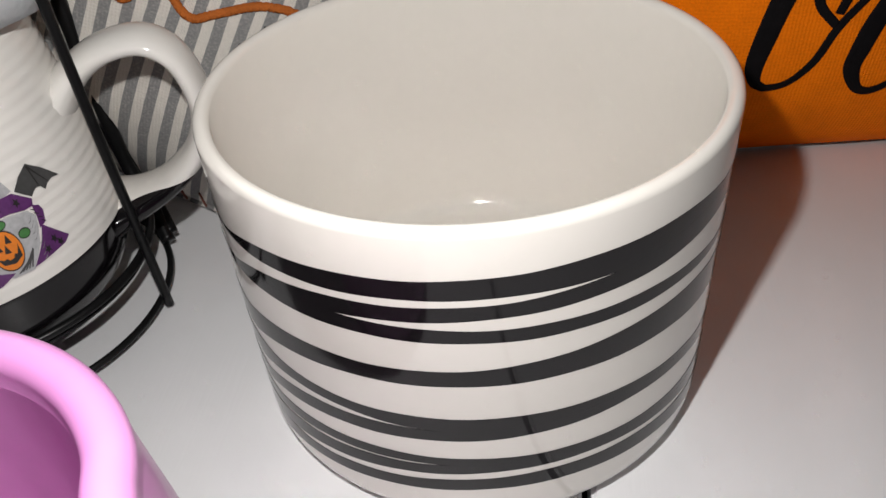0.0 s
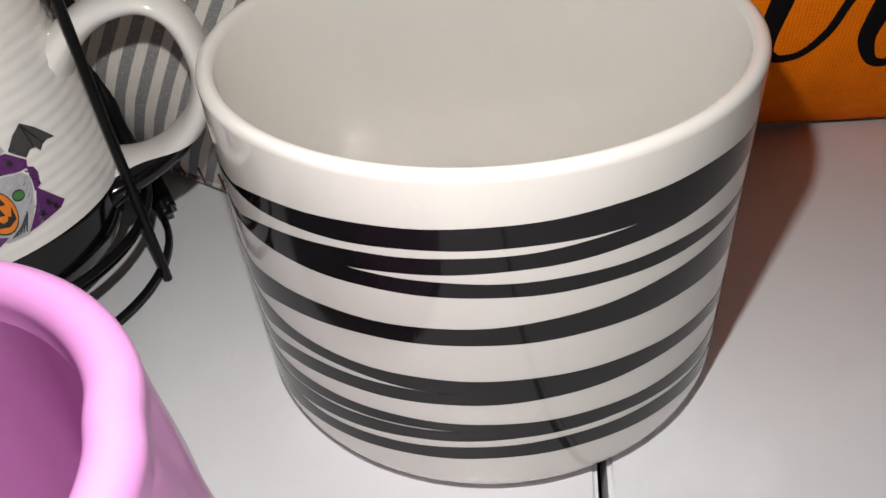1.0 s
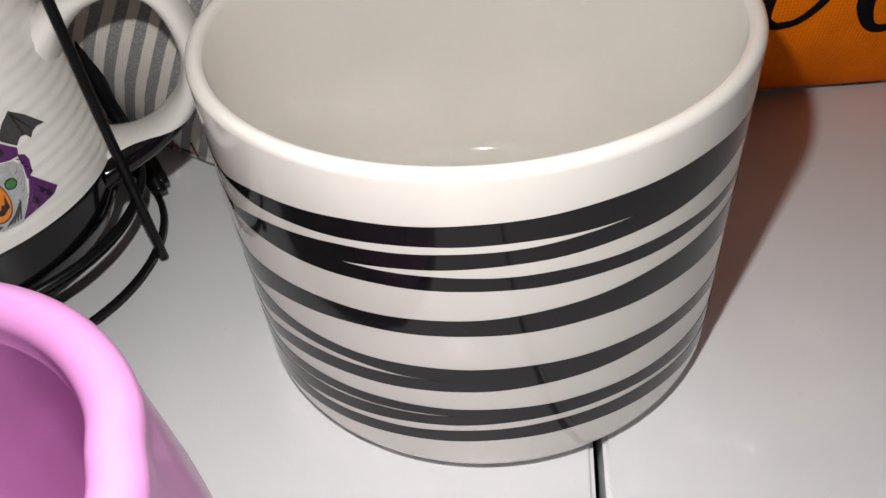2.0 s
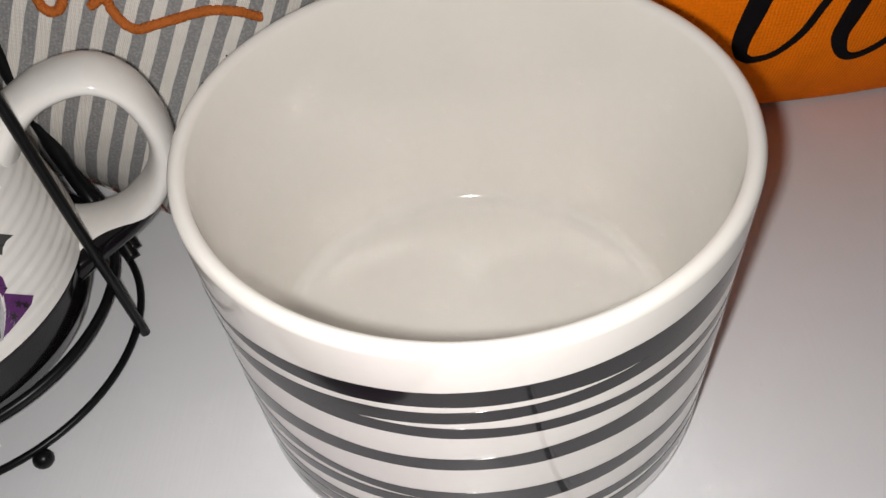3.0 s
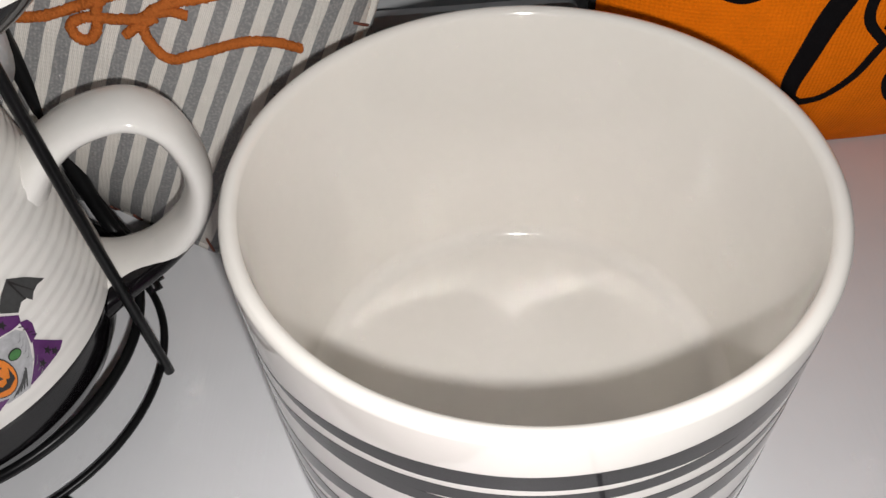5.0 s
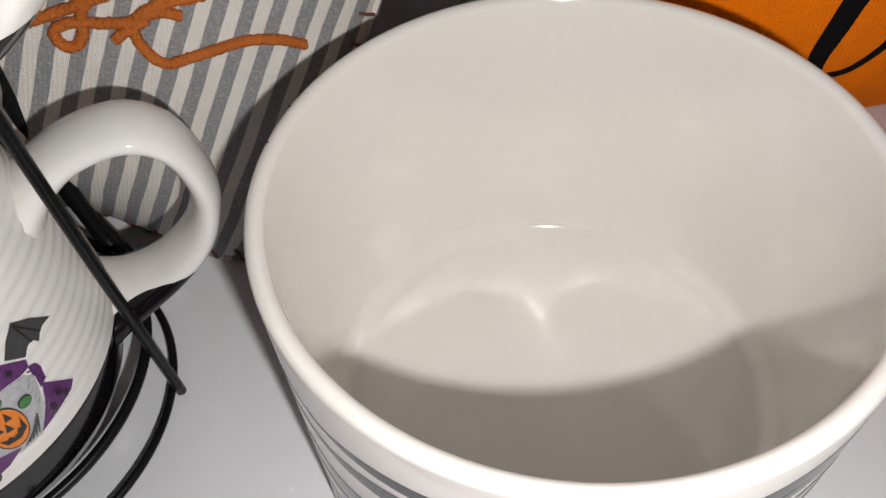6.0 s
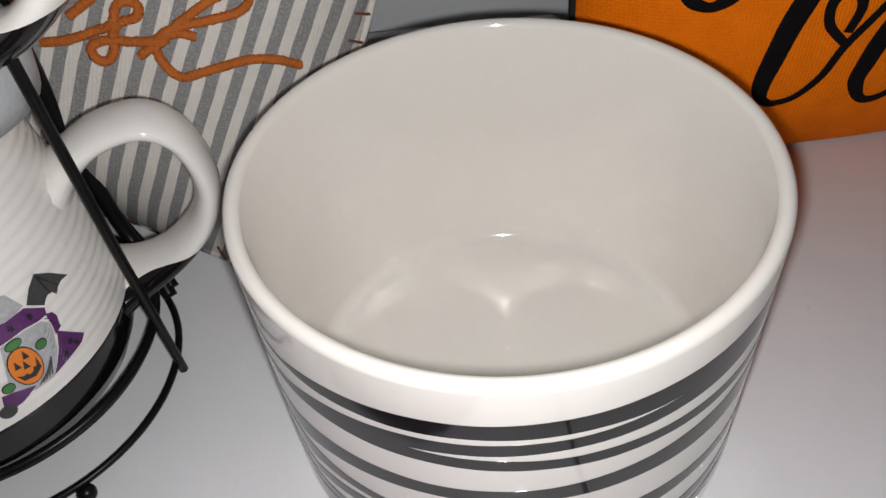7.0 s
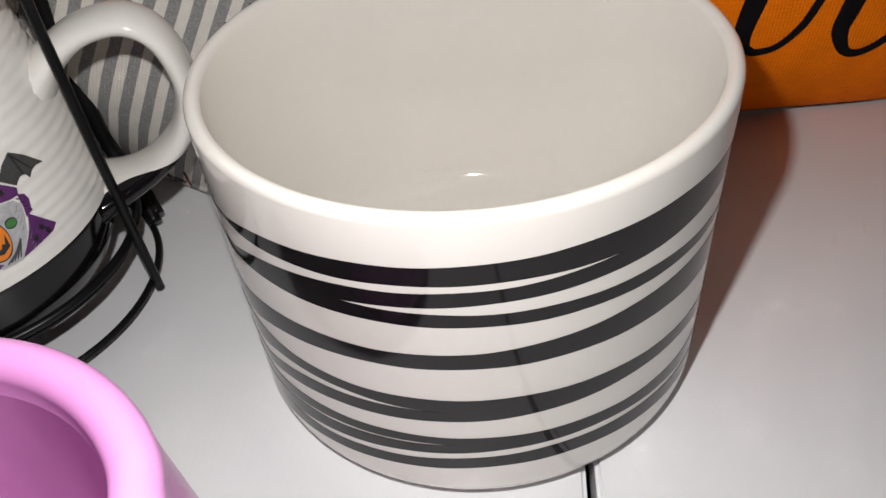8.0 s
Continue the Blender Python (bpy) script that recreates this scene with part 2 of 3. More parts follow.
# ---- the striped mug ----
H, RB, CR = 1.44, 0.995, 0.125


def side_radius(z):
    if z >= CR:
        return RB + (1 - RB) * (z - CR) / (H - CR)
    return RB - CR + CR * math.sqrt(max(0, 1 - ((CR - z) / CR) ** 2))


def striped_mug():
    top = thing("mug", (0, 0, 0), "large cream ceramic mug with hand-painted black stripes, empty", "mug")
    lip = 0.03
    prof = [(0, 0.03), (RB - 0.27, 0.03), (RB - 0.23, 0.0), (RB - CR, 0)] + arc(RB - CR, CR, CR, -80, 0, 12)
    prof += [(side_radius(z), z) for z in (0.3, 0.6, 0.9, 1.2)]
    prof += arc(1 - lip, H - lip, lip, 0, 180, 12)
    inner, floor_z, fr = 1 - 2 * lip, 0.16, 0.10
    prof += [(inner - 0.002, 1.25), (inner - 0.006, 1.1), (inner - 0.012, 0.9), (inner - 0.02, 0.6), (inner - 0.024, 0.32)]
    prof += arc(inner - 0.03 - fr, floor_z + fr, fr, 0, -90, 14) + [(0.4, floor_z), (0, floor_z)]
    part("body", spin(prof, 256), GLAZE, top)
    # each stripe: its lower and its upper edge as a curve of height over the angle from the front
    stripes = [((1.188, 0.004, -0.064, 0.020, 0.051), (1.265, 0.031, 0.007, 0.009, -0.063)),
               ((1.101, 0.038, -0.021, 0.028, -0.007), (1.159, 0.040, 0.034, 0.048, -0.064)),
               ((1.005, -0.020, -0.022, 0.003, 0.0), (1.060, -0.031, 0.004, 0.019, -0.051)),
               ((0.808, -0.001, -0.047, 0.031, -0.040), (0.883, 0.045, 0.045, -0.002, -0.073)),
               ((0.569, -0.031, 0.056, 0.012, -0.111), (0.640, -0.012, -0.027, -0.031, -0.011)),
               ((0.527, 0.037, 0.003, -0.001, -0.088), (0.579, 0.025, 0.026, -0.008, -0.112)),
               ((0.384, -0.010, -0.077, 0.015, 0.0), (0.424, -0.022, -0.060, 0.019, 0.0)),
               ((0.342, 0.042, -0.108, -0.014, 0.0), (0.386, 0.010, -0.080, 0.010, 0.0)),
               ((0.240, 0.026, -0.098, -0.015, 0.0), (0.304, 0.052, -0.080, -0.040, 0.0))]
    for k, (lower, upper) in enumerate(stripes):
        bm = bmesh.new()
        seg = 240
        rows, walls = [], []
        for i in range(seg):
            a = 2 * math.pi * i / seg
            d = math.atan2(math.sin(a), math.cos(a))
            # past the sides the brush turns level and comes back to its height in front
            c = d if abs(d) < 1.0 else math.copysign(math.cos((abs(d) - 1.0) / (math.pi - 1.0) * math.pi / 2), d)
            z0, z1 = [max(0.05 + 0.03 * e, sum(q * c ** n for n, q in enumerate(edge))
                          + 0.0014 * math.sin(5 * d + k * 1.7 + e) + 0.0010 * math.sin(17 * d + k + 2.1 * e)) for e, edge in ((0, lower), (1, upper))]
            z1 = max(z1, z0 + 0.016)
            out = 0.0010 + 0.0006 * k / 8

            def on(z, o):
                return P((side_radius(z) + o) * math.sin(d), -(side_radius(z) + o) * math.cos(d), z)
            rows.append([bm.verts.new(on(z0 + (z1 - z0) * j / 4, out)) for j in range(5)])
            walls.append([bm.verts.new(on(z0, -0.003)), bm.verts.new(on(z0, out)), bm.verts.new(on(z1, out)), bm.verts.new(on(z1, -0.003))])
        for i in range(seg):
            j = (i + 1) % seg
            for r in range(4):
                bm.faces.new((rows[i][r], rows[j][r], rows[j][r + 1], rows[i][r + 1]))
            for r in (0, 2):
                bm.faces.new((walls[i][r], walls[j][r], walls[j][r + 1], walls[i][r + 1]))
        part("stripe", bm, BLACK_GLAZE, top, "glossy black brushed stripe" if k == 0 else "")
    for ang, r in ((158, 0.985), (147.5, 0.99), (143, 0.965), (117, 0.985)):
        bm = bmesh.new()
        bmesh.ops.create_icosphere(bm, subdivisions=1, radius=0.0045 * M)
        for v in bm.verts:
            v.co += P(r * math.cos(radians(ang)), r * math.sin(radians(ang)), H - 0.004)
        part("glaze_speck", bm, BLACK_GLAZE, top, "tiny dark pinhole in the glaze" if ang == 158 else "")
    return top


striped_mug()

# ---- dipped mugs in a wire rack ----
CX, CY = -2.47, 0.435  # the rack's middle
MX, MY = CX + 0.0035, CY - 0.077  # the mugs stand a little off it
DIP = 0.63
BASE = 0.25  # height of a lower mug's foot above the board
DIPPED = dipped_material((DIP - BASE) * M)


def body_radius(z):
    ts = ((0.0, 0.62), (0.06, 0.70), (0.16, 0.755), (0.37, 0.80), (0.52, 0.795), (0.77, 0.765), (1.08, 0.71), (1.40, 0.665))
    for (a, ra), (b, rb_) in zip(ts, ts[1:]):
        if z <= b:
            return 0.955 * (ra + (rb_ - ra) * (z - a) / (b - a))
    return 0.955 * ts[-1][1]


def decal(points, name, material, top, lift=0.004):
    """A flat printed shape on the mug from (angle, height) corners."""
    bm = bmesh.new()
    n = 2
    ring = []
    for (a, z), (b, w) in zip(points, points[1:] + points[:1]):
        for i in range(n):
            ang, zz = radians(7.25 + 1.065 * (a + (b - a) * i / n)), z + (w - z) * i / n - BASE
            r = body_radius(zz) + lift + 0.004
            ring.append(bm.verts.new(P(r * math.cos(ang), r * math.sin(ang), zz)))
    bm.faces.new(ring)
    bmesh.ops.triangulate(bm, faces=bm.faces)
    return part(name, bm, material, top)


def oval(a, z, ra, rz, tilt=0.0, n=14):
    return [(a + ra * math.cos(t) * math.cos(tilt) - ra * math.sin(t) * math.sin(tilt),
             z + rz * math.cos(t) * math.sin(tilt) + rz * math.sin(t) * math.cos(tilt)) for t in (2 * math.pi * i / n for i in range(n))]


def dipped_mug(az):
    top = thing("mug", P(MX, MY, BASE), "white ribbed ceramic mug, black dipped base, halloween print", "mug", "stacked mugs in the wire rack")
    prof = [(0, 0.03), (0.52, 0.03), (0.55, 0), (0.60, 0)]
    z = 0.03
    while z < 1.36:
        rib = 0.0022 * math.sin(z * 2 * math.pi / 0.052) if 0.42 < z < 1.32 else 0
        prof.append((body_radius(z) + rib, z))
        z += 0.0125
    prof += arc(0.612, 1.38, 0.025, 0, 180, 8) + [(0.595, 1.2), (0.65, 0.8), (0.68, 0.5), (0.67, 0.2), (0.58, 0.09), (0, 0.09)]
    part("body", spin(prof, 128), DIPPED, top)
    a = radians(az)
    u = Vector((math.cos(a), math.sin(a), 0))
    side = Vector((-math.sin(a), math.cos(a), 0))
    loop = [(0.62, 1.17), (0.75, 1.295), (0.90, 1.38), (1.08, 1.395), (1.205, 1.285), (1.25, 1.05), (1.18, 0.84), (1.03, 0.69), (0.87, 0.605), (0.68, 0.55)]
    path = smooth_path([u * r * M + P(-0.0035, 0.077, z - BASE) for r, z in loop], 6)
    part("handle", tube(path, lambda t: (0.050 + 0.045 * (2 * t - 1) ** 6 + 0.010 * (1 - t) + 0.018 * t ** 3) * M, 18, side=side, wide=2.35), dipped_material((0.418 - BASE) * M, 0.28), top)
    # printed gnome-hat motif in plain shapes
    D = DECAL
    decal([(-37.9, 1.055), (-34.5, 1.10), (-30.7, 1.129), (-26.7, 1.082), (-22.3, 1.009), (-25.2, 1.018), (-27.2, 1.012), (-28.9, 0.992), (-29.9, 1.018), (-31.6, 1.022), (-32.8, 1.012), (-33.9, 1.0)], "bat_print", D["charcoal"], top)
    for q in ((-26.7, 1.012), (-30.2, 1.018)):
        decal([(-30.7, 1.122), q, (q[0] - 0.4, q[1] + 0.004), (-31.2, 1.118)], "wing_rib_print", D["ink"], top, 0.007)
    decal([(-52, 1.22), (-46, 1.19), (-40.7, 1.146), (-38.6, 1.063), (-43.9, 1.05), (-52, 1.10)], "web_print", D["silver"], top)
    decal([(-52, 1.09), (-45.0, 1.058), (-39.0, 1.056), (-34.3, 0.994), (-35.1, 0.966), (-37.9, 0.968), (-42.2, 0.985), (-52, 0.99)], "hat_print", D["purple"], top, 0.006)
    decal([(-35.5, 0.875), (-29.4, 0.764), (-31.5, 0.742), (-36.3, 0.733), (-43.0, 0.72), (-38.1, 0.805)], "drape_print", D["purple"], top)
    decal([(-35.4, 0.971), (-33.4, 0.955), (-32.9, 0.927), (-34.0, 0.878), (-36.4, 0.866), (-35.6, 0.919)], "drape_print", D["purple"], top, 0.006)
    decal([(-50, 0.98), (-42.7, 0.977), (-37.2, 0.958), (-35.6, 0.92), (-36.5, 0.876), (-38.6, 0.805), (-43.2, 0.713), (-49.2, 0.72), (-55, 0.77)], "beard_print", D["silver"], top, 0.003)
    for i in range(5):
        decal([(-41.0 - i * 0.6, 0.80 - i * 0.01), (-43.5 - i, 0.728), (-43.8 - i, 0.732), (-41.3 - i * 0.6, 0.81 - i * 0.01)], "beard_line_print", D["charcoal"], top, 0.005)
    for i in range(8):
        fa, fz = -36.4 - 0.25 * (i % 4), 0.945 - 0.026 * i
        decal([(fa, fz), (fa - 1.6, fz - 0.03), (fa - 2.6, fz - 0.036), (fa - 1.6, fz - 0.035)], "beard_line_print", D["shade"], top, 0.005)
    for i in range(4):
        fa = -36.4 + 0.5 * i
        decal([(fa, 0.962 - 0.022 * i), (fa + 1.1, 0.950 - 0.022 * i), (fa + 1.1, 0.945 - 0.022 * i), (fa, 0.957 - 0.022 * i)], "hat_fold_print", D["ink"], top, 0.009)
    decal([(-57, 0.79), (-54.2, 0.779), (-48.5, 0.741), (-53.2, 0.710), (-59, 0.70)], "drape_print", D["purple"], top, 0.005)
    decal(oval(-57.9, 0.71, 2.4, 0.035), "boot_print", D["charcoal"], top, 0.007)
    decal(oval(-47.7, 0.849, 4.45, 0.096, 0.0, 24), "pumpkin_outline_print", D["ink"], top, 0.0075)
    decal(oval(-47.7, 0.849, 4.15, 0.089, 0.0, 24), "pumpkin_print", D["orange"], top, 0.009)
    for a0, z0, ra in ((-47.0, 0.962, 2.3), (-41.2, 0.885, 1.6), (-54.4, 0.81, 1.6)):
        decal(oval(a0, z0, ra + 0.25, 0.024, -0.35), "leaf_outline_print", D["ink"], top, 0.0095)
        decal(oval(a0, z0, ra, 0.019, -0.35), "leaf_print", D["green"], top, 0.011)
    decal([(-51.1, 0.835), (-50.2, 0.798), (-47.1, 0.785), (-44.6, 0.805), (-44.4, 0.862), (-45.2, 0.835), (-45.6, 0.822), (-46.4, 0.828), (-46.9, 0.812), (-48.2, 0.808), (-48.8, 0.822), (-49.6, 0.818)], "mouth_print", D["ink"], top, 0.012)
    for ea, ez in ((-49.6, 0.876), (-46.4, 0.896), (-47.7, 0.856)):
        decal([(ea - 0.9, ez - 0.014), (ea + 0.9, ez - 0.02), (ea + 0.1, ez + 0.024)], "eye_print", D["ink"], top, 0.012)
    for sa, sz in ((-45, 1.025), (-39.2, 1.015), (-34.4, 0.795), (-37.4, 0.768), (-33.0, 0.765)):
        decal([(sa + (1.2 if i % 2 else 0.5) * math.cos(i * math.pi / 5), sz + (0.024 if i % 2 else 0.01) * math.sin(i * math.pi / 5)) for i in range(10)], "star_print", D["ink"], top, 0.011)
    return top


low = dipped_mug(9)
STEP = 1.39
copy_thing(low, pose((MX - 0.003) * M, (MY + 0.004) * M, (BASE + STEP) * M, 0, 0, -21))


def ring_path(r, z, n=96):
    return [P(r * math.cos(2 * math.pi * i / n), r * math.sin(2 * math.pi * i / n), z) for i in range(n)]


def rack():
    top = thing("mug_rack", P(CX, CY, 0), "black wire rack that holds stacked mugs, on ball feet", "rack")
    w = 0.019 * M
    part("ring", tube(ring_path(0.825, 0.075), w, 10, True), WIRE, top)
    for z in (0.36,):
        part("ring", tube(ring_path(0.80, z), w * 1.2, 10, True), WIRE, top)
    part("ring", tube(ring_path(0.775, 0.31), w * 0.8, 10, True), WIRE, top)
    for half in (0, 180):
        for feet in (((0.852, -4.0, 0.03), (0.85, -5.5, 0.6), (0.845, -6.5, 1.3), (0.83, -7, 3.4)),
                     ((0.845, 28.0, 0.10), (0.845, 38.0, 0.24), (0.845, 47.5, 0.40), (0.845, 51.5, 0.65), (0.84, 53.0, 1.2), (0.84, 53.0, 3.2)),
                     ((0.875, 30.5, 0.12), (0.875, 40.0, 0.24), (0.87, 50.5, 0.40), (0.86, 55.0, 0.65), (0.86, 57.0, 1.2), (0.85, 57.0, 3.2))):
            path = smooth_path([P(r * math.cos(radians(a + half)), r * math.sin(radians(a + half)), z) for r, a, z in feet], 8)
            # rear wires are drawn thicker, their shadow added into the black shape
            part("post", tube(path, w * (1.25 if feet[0][1] < 0 else 2.1), 10), WIRE, top)
    for az in (-55, 65, 185):
        a = radians(az)
        bm = bmesh.new()
        bmesh.ops.create_uvsphere(bm, u_segments=20, v_segments=12, radius=0.045 * M)
        for v in bm.verts:
            v.co += P(0.865 * math.cos(a), 0.865 * math.sin(a), 0.045)
        part("ball_foot", bm, WIRE, top, "round black ball foot" if az == -56 else "")


rack()


def foam(z):
    """A crumpled frosted packing sheet between two mugs."""
    bm = bmesh.new()
    rings = []
    # a collar that laps over the lower rim and bulges out on one side
    prof = ((0.56, -0.16), (0.60, -0.06), (0.63, 0.03), (0.68, 0.055), (0.73, 0.04), (0.75, 0.0), (0.74, -0.05), (0.76, -0.05), (0.78, 0.01), (0.76, 0.08), (0.69, 0.105), (0.61, 0.09), (0.55, 0.02), (0.53, -0.15))
    for r, zz in prof:
        ring = []
        for i in range(72):
            a = 2 * math.pi * i / 72
            bulge = 1 + 0.16 * max(0, math.cos(a - radians(32))) ** 3 * (r > 0.66)
            k = 0.92 * r * (1 + 0.015 * math.sin(7 * a + 1)) * bulge
            ring.append(bm.verts.new(P(k * math.cos(a), k * math.sin(a), zz + 0.05 * (bulge - 1) * 10 * (zz > 0) + 0.02 * noise.noise((3 * math.cos(a), 3 * math.sin(a), r * 9)))))
        rings.append(ring)
    for a, b in zip(rings, rings[1:]):
        for i in range(72):
            bm.faces.new((a[i], a[(i + 1) % 72], b[(i + 1) % 72], b[i]))
    for i in range(72):
        bm.faces.new((rings[-1][i], rings[-1][(i + 1) % 72], rings[0][(i + 1) % 72], rings[0][i]))
    ob = part("packing_sheet", bm, FOAM)
    ob.location = P(MX, MY, z)
    return tagged(ob, "crumpled frosted foam sheet laid between stacked mugs", "packing sheet")


foam(BASE + 1.44)


# ---- the pink mug ----
def pink_mug():
    top = thing("mug", P(-1.196, -2.053, 0), "pink lobed ceramic mug, empty, glossy outside", "mug")
    notch = radians(18)
    rim_z = 1.59

    def lobes(a, z):
        """Soft creases between the lobes; below the rim the body is ridged by slanting flutes."""
        k = 0.016 * math.exp(-(math.sin(2 * (a - notch)) / 0.22) ** 2)
        flute = 0.006 * math.sin(24 * a + 8 * z) * max(0.0, min(1.0, (rim_z - 0.16 - z) * 5)) if z > 0.1 else 0
        return 1 - k + flute

    outer = [(0, 0.02), (0.42, 0.0), (0.49, 0.02), (0.57, 0.12)]
    n = 30
    for i in range(1, n):
        z = 0.12 + (rim_z - 0.18) * i / n
        u = z / rim_z
        outer.append((0.57 + 0.075 * math.sin(min(1.0, u / 0.5) * math.pi / 2) - (0.075 - 0.034) * max(0.0, (u - 0.5) / 0.5) ** 1.6, z))
    outer.append((0.609, rim_z - 0.04))
    part("body", spin(outer, 256, lobes), PINK, top)
    part("rim", spin([(0.609, rim_z - 0.04)] + arc(0.560, rim_z, 0.050, -10, 190, 16) + [(0.506, rim_z - 0.04)], 192, lobes), PINK, top, "smooth rounded pink rim")
    part("interior", spin([(0.506, rim_z - 0.04), (0.515, rim_z - 0.2), (0.53, 1.1), (0.54, 0.7), (0.49, 0.3), (0.36, 0.14), (0, 0.12)], 192, lobes), PINK, top)
    return top


pink_mug()


# ---- cushions ----
class Cushion:
    """A plump cushion: a mat of size 2hw x 2hh with drawn-in edges, in its own plane; z is the front."""

    def __init__(self, hw, hh, bulge, power, pinch_u, pinch_v, curl=0.0):
        self.hw, self.hh, self.bulge, self.power, self.pu, self.pv, self.curl = hw, hh, bulge, power, pinch_u, pinch_v, curl

    def at(self, a, b, lift=0.0, back=1.0):
        """The surface point for a, b in -1..1, in metres."""
        w = self.bulge * (max(0, 1 - abs(a) ** self.power) * max(0, 1 - abs(b) ** self.power)) ** 0.7
        x = a * self.hw * (1 - self.pu * (1 - b * b) * a * a)
        y = b * self.hh * (1 - self.pv * (1 - a * a) * b * b)
        k = 1 - 0.06 * (a * b) ** 4
        x, y = x * k, y * k
        crease = 0.012 * noise.noise((x * 4, y * 4, 1.3)) + 0.02 * noise.noise((x * 1.6, y * 1.6, 7.3))
        # the foot of the cushion slips back along the board on one side
        slip = self.curl * max(0.0, (-b - 0.55) / 0.45) ** 2 * min(0.45, max(0.0, 0.6 - a))
        return P(x, y - 0.35 * slip, (w + crease * min(1, w * 6)) * back + lift - 0.9 * slip)

    def find(self, x, y):
        """a, b for a place x, y of the plane."""
        a, b = x / self.hw, y / self.hh
        for _ in range(12):
            a = x / self.hw / (1 - self.pu * (1 - b * b) * a * a)
            b = y / self.hh / (1 - self.pv * (1 - a * a) * b * b)
        return a, b

    def sheet(self, back=1.0, n=72):
        bm = bmesh.new()
        g = [[bm.verts.new(self.at(-1 + 2 * i / n, -1 + 2 * j / n, 0, back)) for j in range(n + 1)] for i in range(n + 1)]
        for i in range(n):
            for j in range(n):
                bm.faces.new((g[i][j], g[i + 1][j], g[i + 1][j + 1], g[i][j + 1]))
        return bm

    def rim(self, n=60):
        s = [-1 + 2 * i / n for i in range(n)]
        return [(v, -1) for v in s] + [(1, v) for v in s] + [(-v, 1) for v in s] + [(-1, -v) for v in s]

    def edge(self, n=60):
        return [self.at(a, b) for a, b in self.rim(n)]


def stand(name, label, category, at, lean, turn):
    """An empty whose x runs along the cushion, y up it and z out of its face."""
    ob = new(name)
    ob.empty_display_size = 0.01
    ob.matrix_world = Matrix.Translation(P(*at)) @ pose(0, 0, 0, 90 - lean, 0, 0) @ pose(0, 0, 0, 0, 0, -turn)
    return tagged(ob, label, category)


def stroke(c, points, width, lift, n=8):
    """A raised ribbon of print on a cushion; points are (x, y, relative width)."""
    path = smooth_path([(x, y, w) for x, y, w in points], n)
    bm = bmesh.new()
    rows = []
    for i, p in enumerate(path):
        t = path[min(i + 1, len(path) - 1)] - path[max(i - 1, 0)]
        t = Vector((t.x, t.y)).normalized()
        nx, ny = -t.y, t.x
        row = []
        for k, l in ((-1, 0.0), (-0.94, 1.0), (-0.4, 1.0), (0.4, 1.0), (0.94, 1.0), (1, 0.0)):
            a, b = c.find(p.x + nx * k * width * p.z / 2, p.y + ny * k * width * p.z / 2)
            row.append(bm.verts.new(c.at(a, b, lift * l + 0.001)))
        rows.append(row)
    for a, b in zip(rows, rows[1:]):
        for j in range(5):
            bm.faces.new((a[j], a[j + 1], b[j + 1], b[j]))
    bm.faces.new(rows[0]), bm.faces.new(rows[-1])
    return bm


def yarn(c, points, width):
    """A fuzzy chenille cord on a cushion: a lumpy tube."""
    path = smooth_path([(x, y, 0) for x, y in points], 26)
    pts = []
    for p in path:
        a, b = c.find(p.x, p.y)
        pts.append(c.at(a, b, width * 0.22))
    bm = tube(pts, width * 0.5 * M, 18)
    for v in bm.verts:
        v.co += Vector([noise.noise(v.co * 1500 + Vector((k * 31, 0, 0))) + 1.3 * noise.noise(v.co * 4200 + Vector((0, k * 31, 0))) for k in range(3)]) * 0.00023
    return bm


def ticking_cushion():
    c = Cushion(1.46, 1.47, 0.30, 2.6, 0.08, 0.03, curl=1.3)
    top = stand("cushion", "grey and cream striped ticking cushion with rust script embroidery", "cushion", (-1.73, 1.47, 1.68), 12, 22)
    cloth = ticking_material(0.110 * M, 0.63)
    part("front", c.sheet(), cloth, top)
    part("back", c.sheet(-1.0), cloth, top)
    part("seam", tube(c.edge(), 0.022 * M, 8, True), cloth, top)
    # whipped stitches along the hem
    for i, (a, b) in enumerate(c.rim(20)):
        st = [c.at(a, b, 0.024), c.at(a * 0.97 + 0.004, b * 0.97 + 0.004, 0.012), c.at(a * 0.93 + 0.008, b * 0.93 + 0.008, 0.006)]
        part("stitch", tube(smooth_path(st, 4), 0.0075 * M, 6), THREAD, top, "red-brown whip stitch" if i == 0 else "")
    wide = 0.043
    letters = [
        [(-0.06, -0.27), (0.05, -0.23), (0.16, -0.16), (0.23, -0.11), (0.24, -0.03), (0.28, 0.01), (0.33, 0.0), (0.33, -0.05), (0.27, -0.09), (0.24, -0.14), (0.25, -0.22), (0.23, -0.28), (0.18, -0.29), (0.15, -0.24), (0.21, -0.19), (0.32, -0.17)],
        [(0.32, -0.17), (0.43, -0.13), (0.53, -0.01), (0.63, 0.10), (0.74, 0.18), (0.79, 0.15), (0.76, 0.08), (0.64, 0.01), (0.53, -0.04), (0.44, -0.11), (0.43, -0.19), (0.49, -0.26), (0.56, -0.28), (0.67, -0.22), (0.83, -0.14), (0.95, -0.12), (1.07, -0.13)],
        [(0.47, -0.12), (0.41, -0.17), (0.36, -0.23)], [(0.45, -0.11), (0.52, -0.08), (0.59, -0.08)],
        [(0.05, -0.12), (0.10, -0.06), (0.14, -0.01), (0.18, 0.08)], [(-0.11, 0.06), (-0.08, -0.07), (-0.11, -0.16), (-0.19, -0.12), (-0.17, 0.02)]]
    for i, l in enumerate(letters):
        part("embroidered_stroke", yarn(c, l, wide), RUST, top, "rust chenille script stroke" if i == 0 else "")
    return top


ticking_cushion()


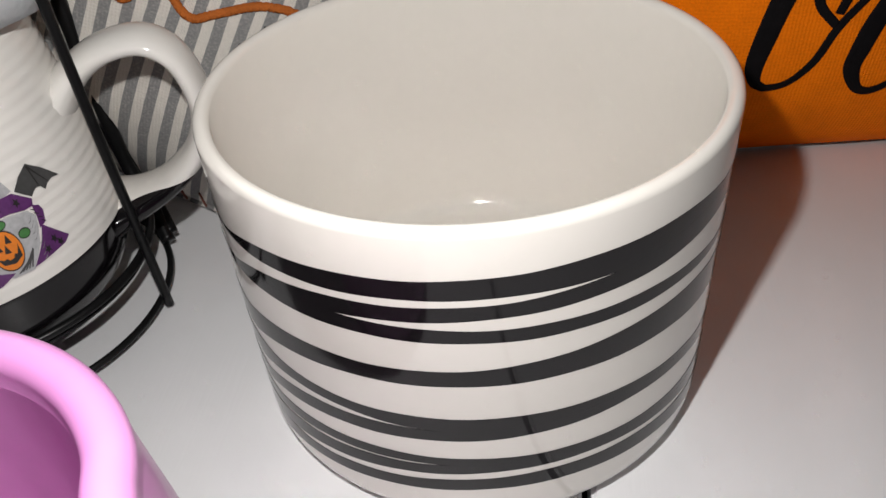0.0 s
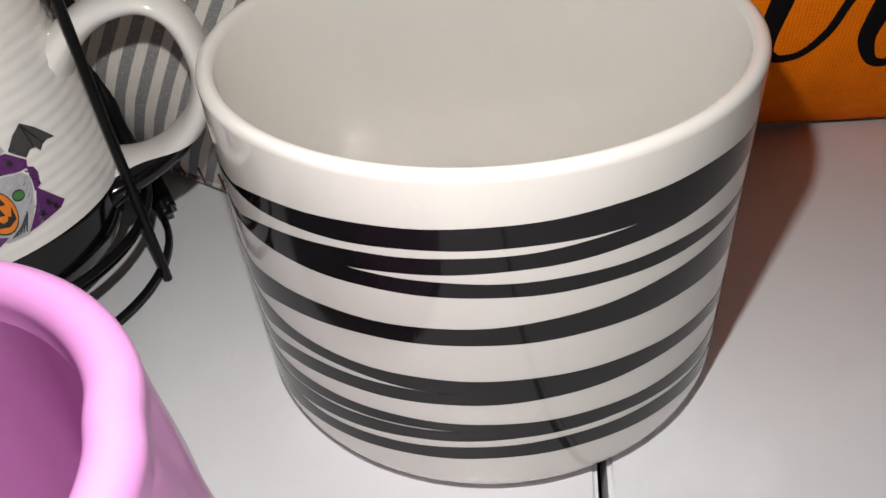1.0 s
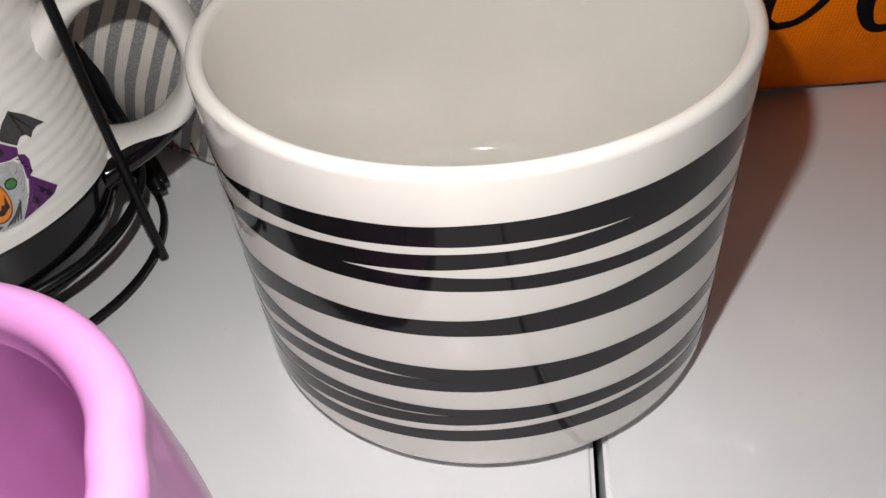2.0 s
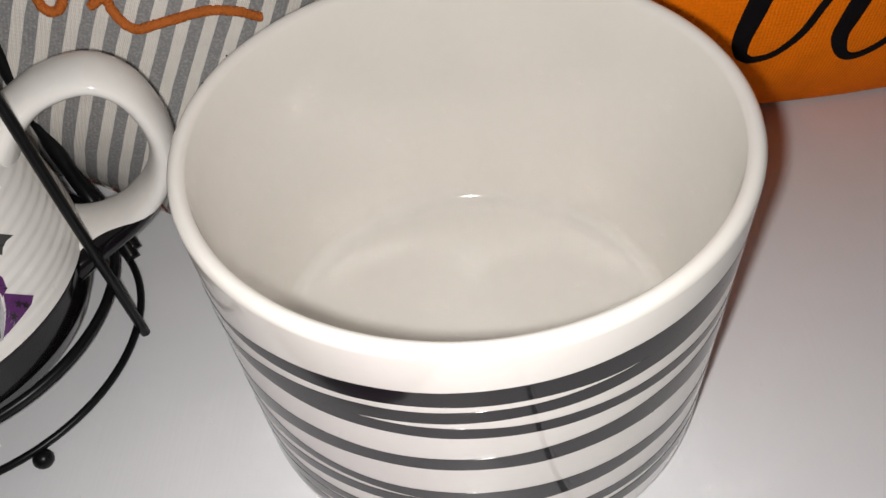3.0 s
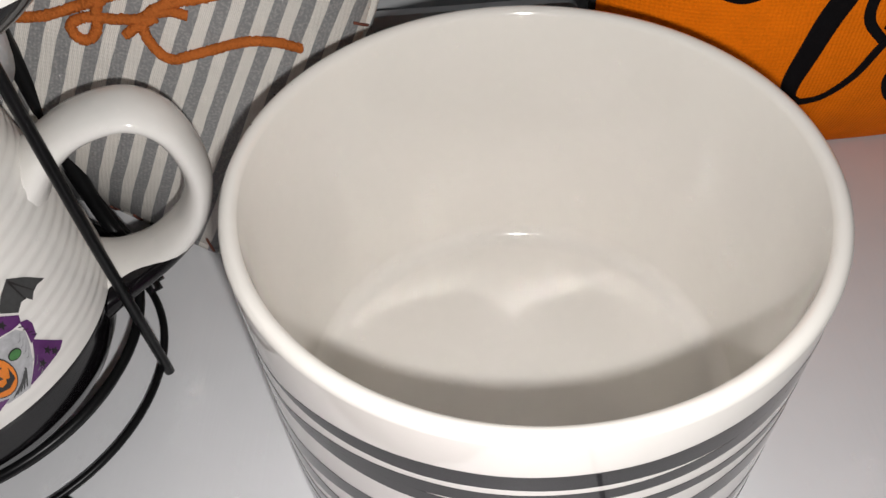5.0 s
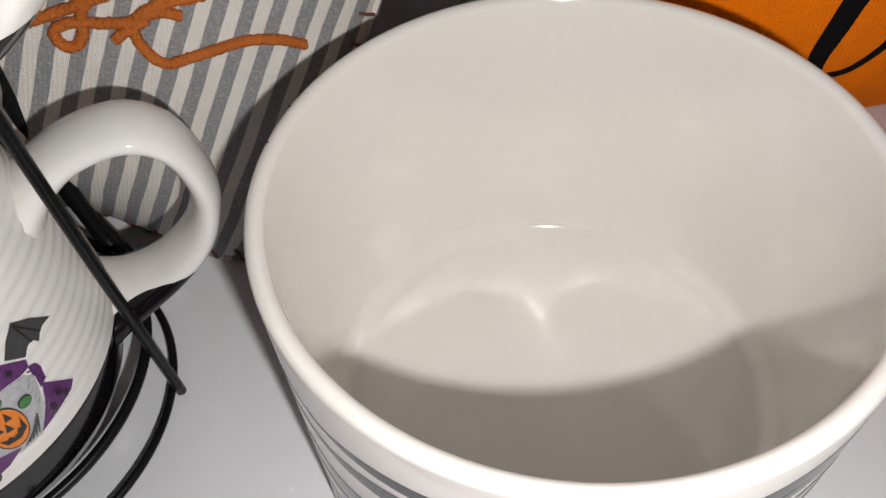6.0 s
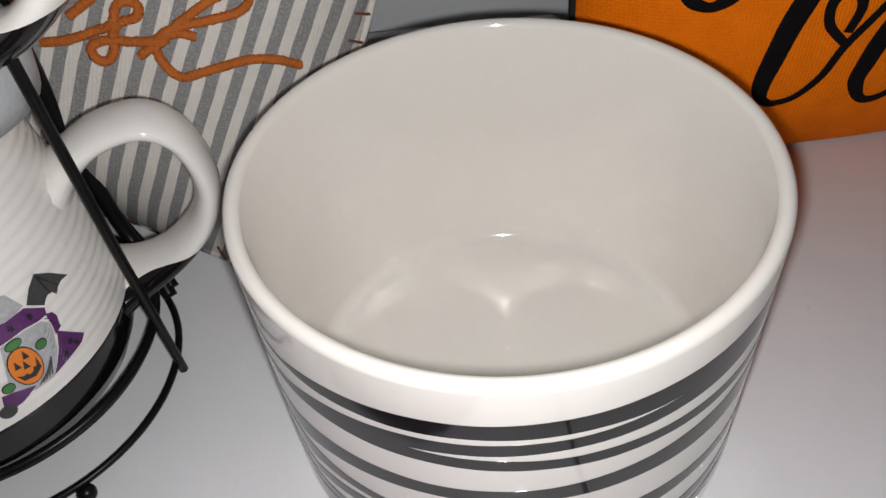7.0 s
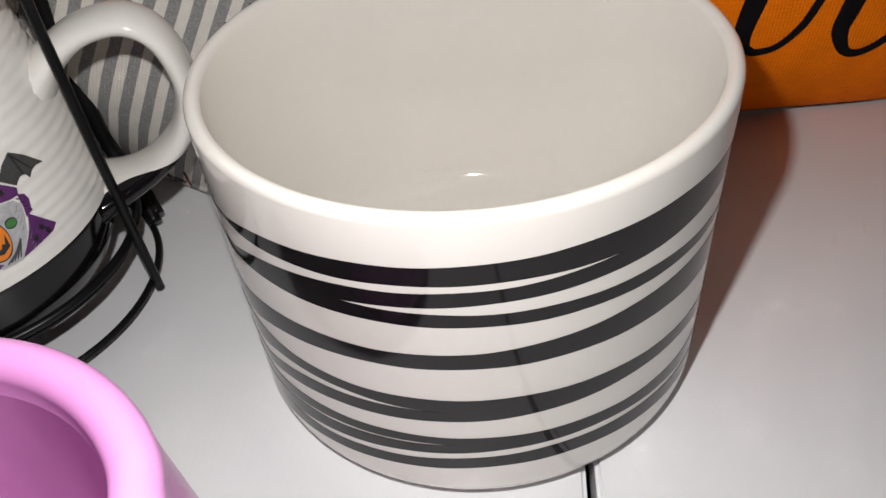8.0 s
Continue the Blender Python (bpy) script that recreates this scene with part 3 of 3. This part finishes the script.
def orange_cushion():
    c = Cushion(1.46, 1.25, 0.52, 2.4, 0.06, 0.03)
    top = stand("cushion", "orange woven canvas cushion with black script lettering", "cushion", (2.005, 1.575, 1.268), 3, 0)
    cloth = canvas_material()
    part("front", c.sheet(), cloth, top)
    part("back", c.sheet(-0.4), BACKING, top, "black cotton back")
    edge = c.edge()
    part("seam", tube(edge[:181], 0.018 * M, 8), cloth, top, "orange folded seam")
    part("piping", tube(edge[180:] + edge[:1], 0.025 * M, 8), BACKING, top, "black piping")
    strokes = [
        [(-0.700, 0.062, 0.3), (-0.705, 0.055, 0.75), (-0.725, 0.035, 0.85), (-0.76, 0.005, 0.7), (-0.81, -0.015, 0.6), (-0.88, 0.01, 0.8), (-0.91, 0.07, 0.9), (-0.87, 0.14, 0.75), (-0.77, 0.19, 0.7), (-0.58, 0.18, 0.6), (-0.38, 0.16, 0.5), (-0.14, 0.17, 0.4), (0.2, 0.23, 0.5)],
        [(-0.245, 0.36, 1.2), (-0.297, 0.20, 1.3), (-0.357, 0.05, 1.35), (-0.415, -0.12, 1.3), (-0.465, -0.32, 1.25), (-0.485, -0.47, 1.05), (-0.465, -0.56, 0.7), (-0.42, -0.595, 0.5)],
        [(-0.455, -0.575, 0.6), (-0.40, -0.60, 0.5), (-0.29, -0.57, 0.45), (-0.19, -0.45, 0.5), (-0.12, -0.27, 0.5), (-0.02, -0.12, 0.5), (0.10, 0.02, 0.6)],
        [(-0.13, -0.25, 0.5), (-0.23, -0.14, 0.55), (-0.25, -0.03, 0.6), (-0.20, 0.04, 0.65), (-0.13, 0.02, 0.65), (-0.10, -0.06, 0.6), (-0.13, -0.19, 0.5)],
        [(0.12, -0.10, 1.1), (0.06, -0.26, 1.25), (0.03, -0.40, 1.2), (0.02, -0.51, 1.0), (0.09, -0.64, 0.6), (0.20, -0.65, 0.5), (0.33, -0.54, 0.5), (0.46, -0.3, 0.5)]]
    for i, l in enumerate(strokes):
        part("letter_stroke", stroke(c, [(x, y - 0.028, w) for x, y, w in l], 0.088, 0.004 + 0.001 * i), INK, top, "black printed script stroke" if i == 0 else "")
    return top


orange_cushion()
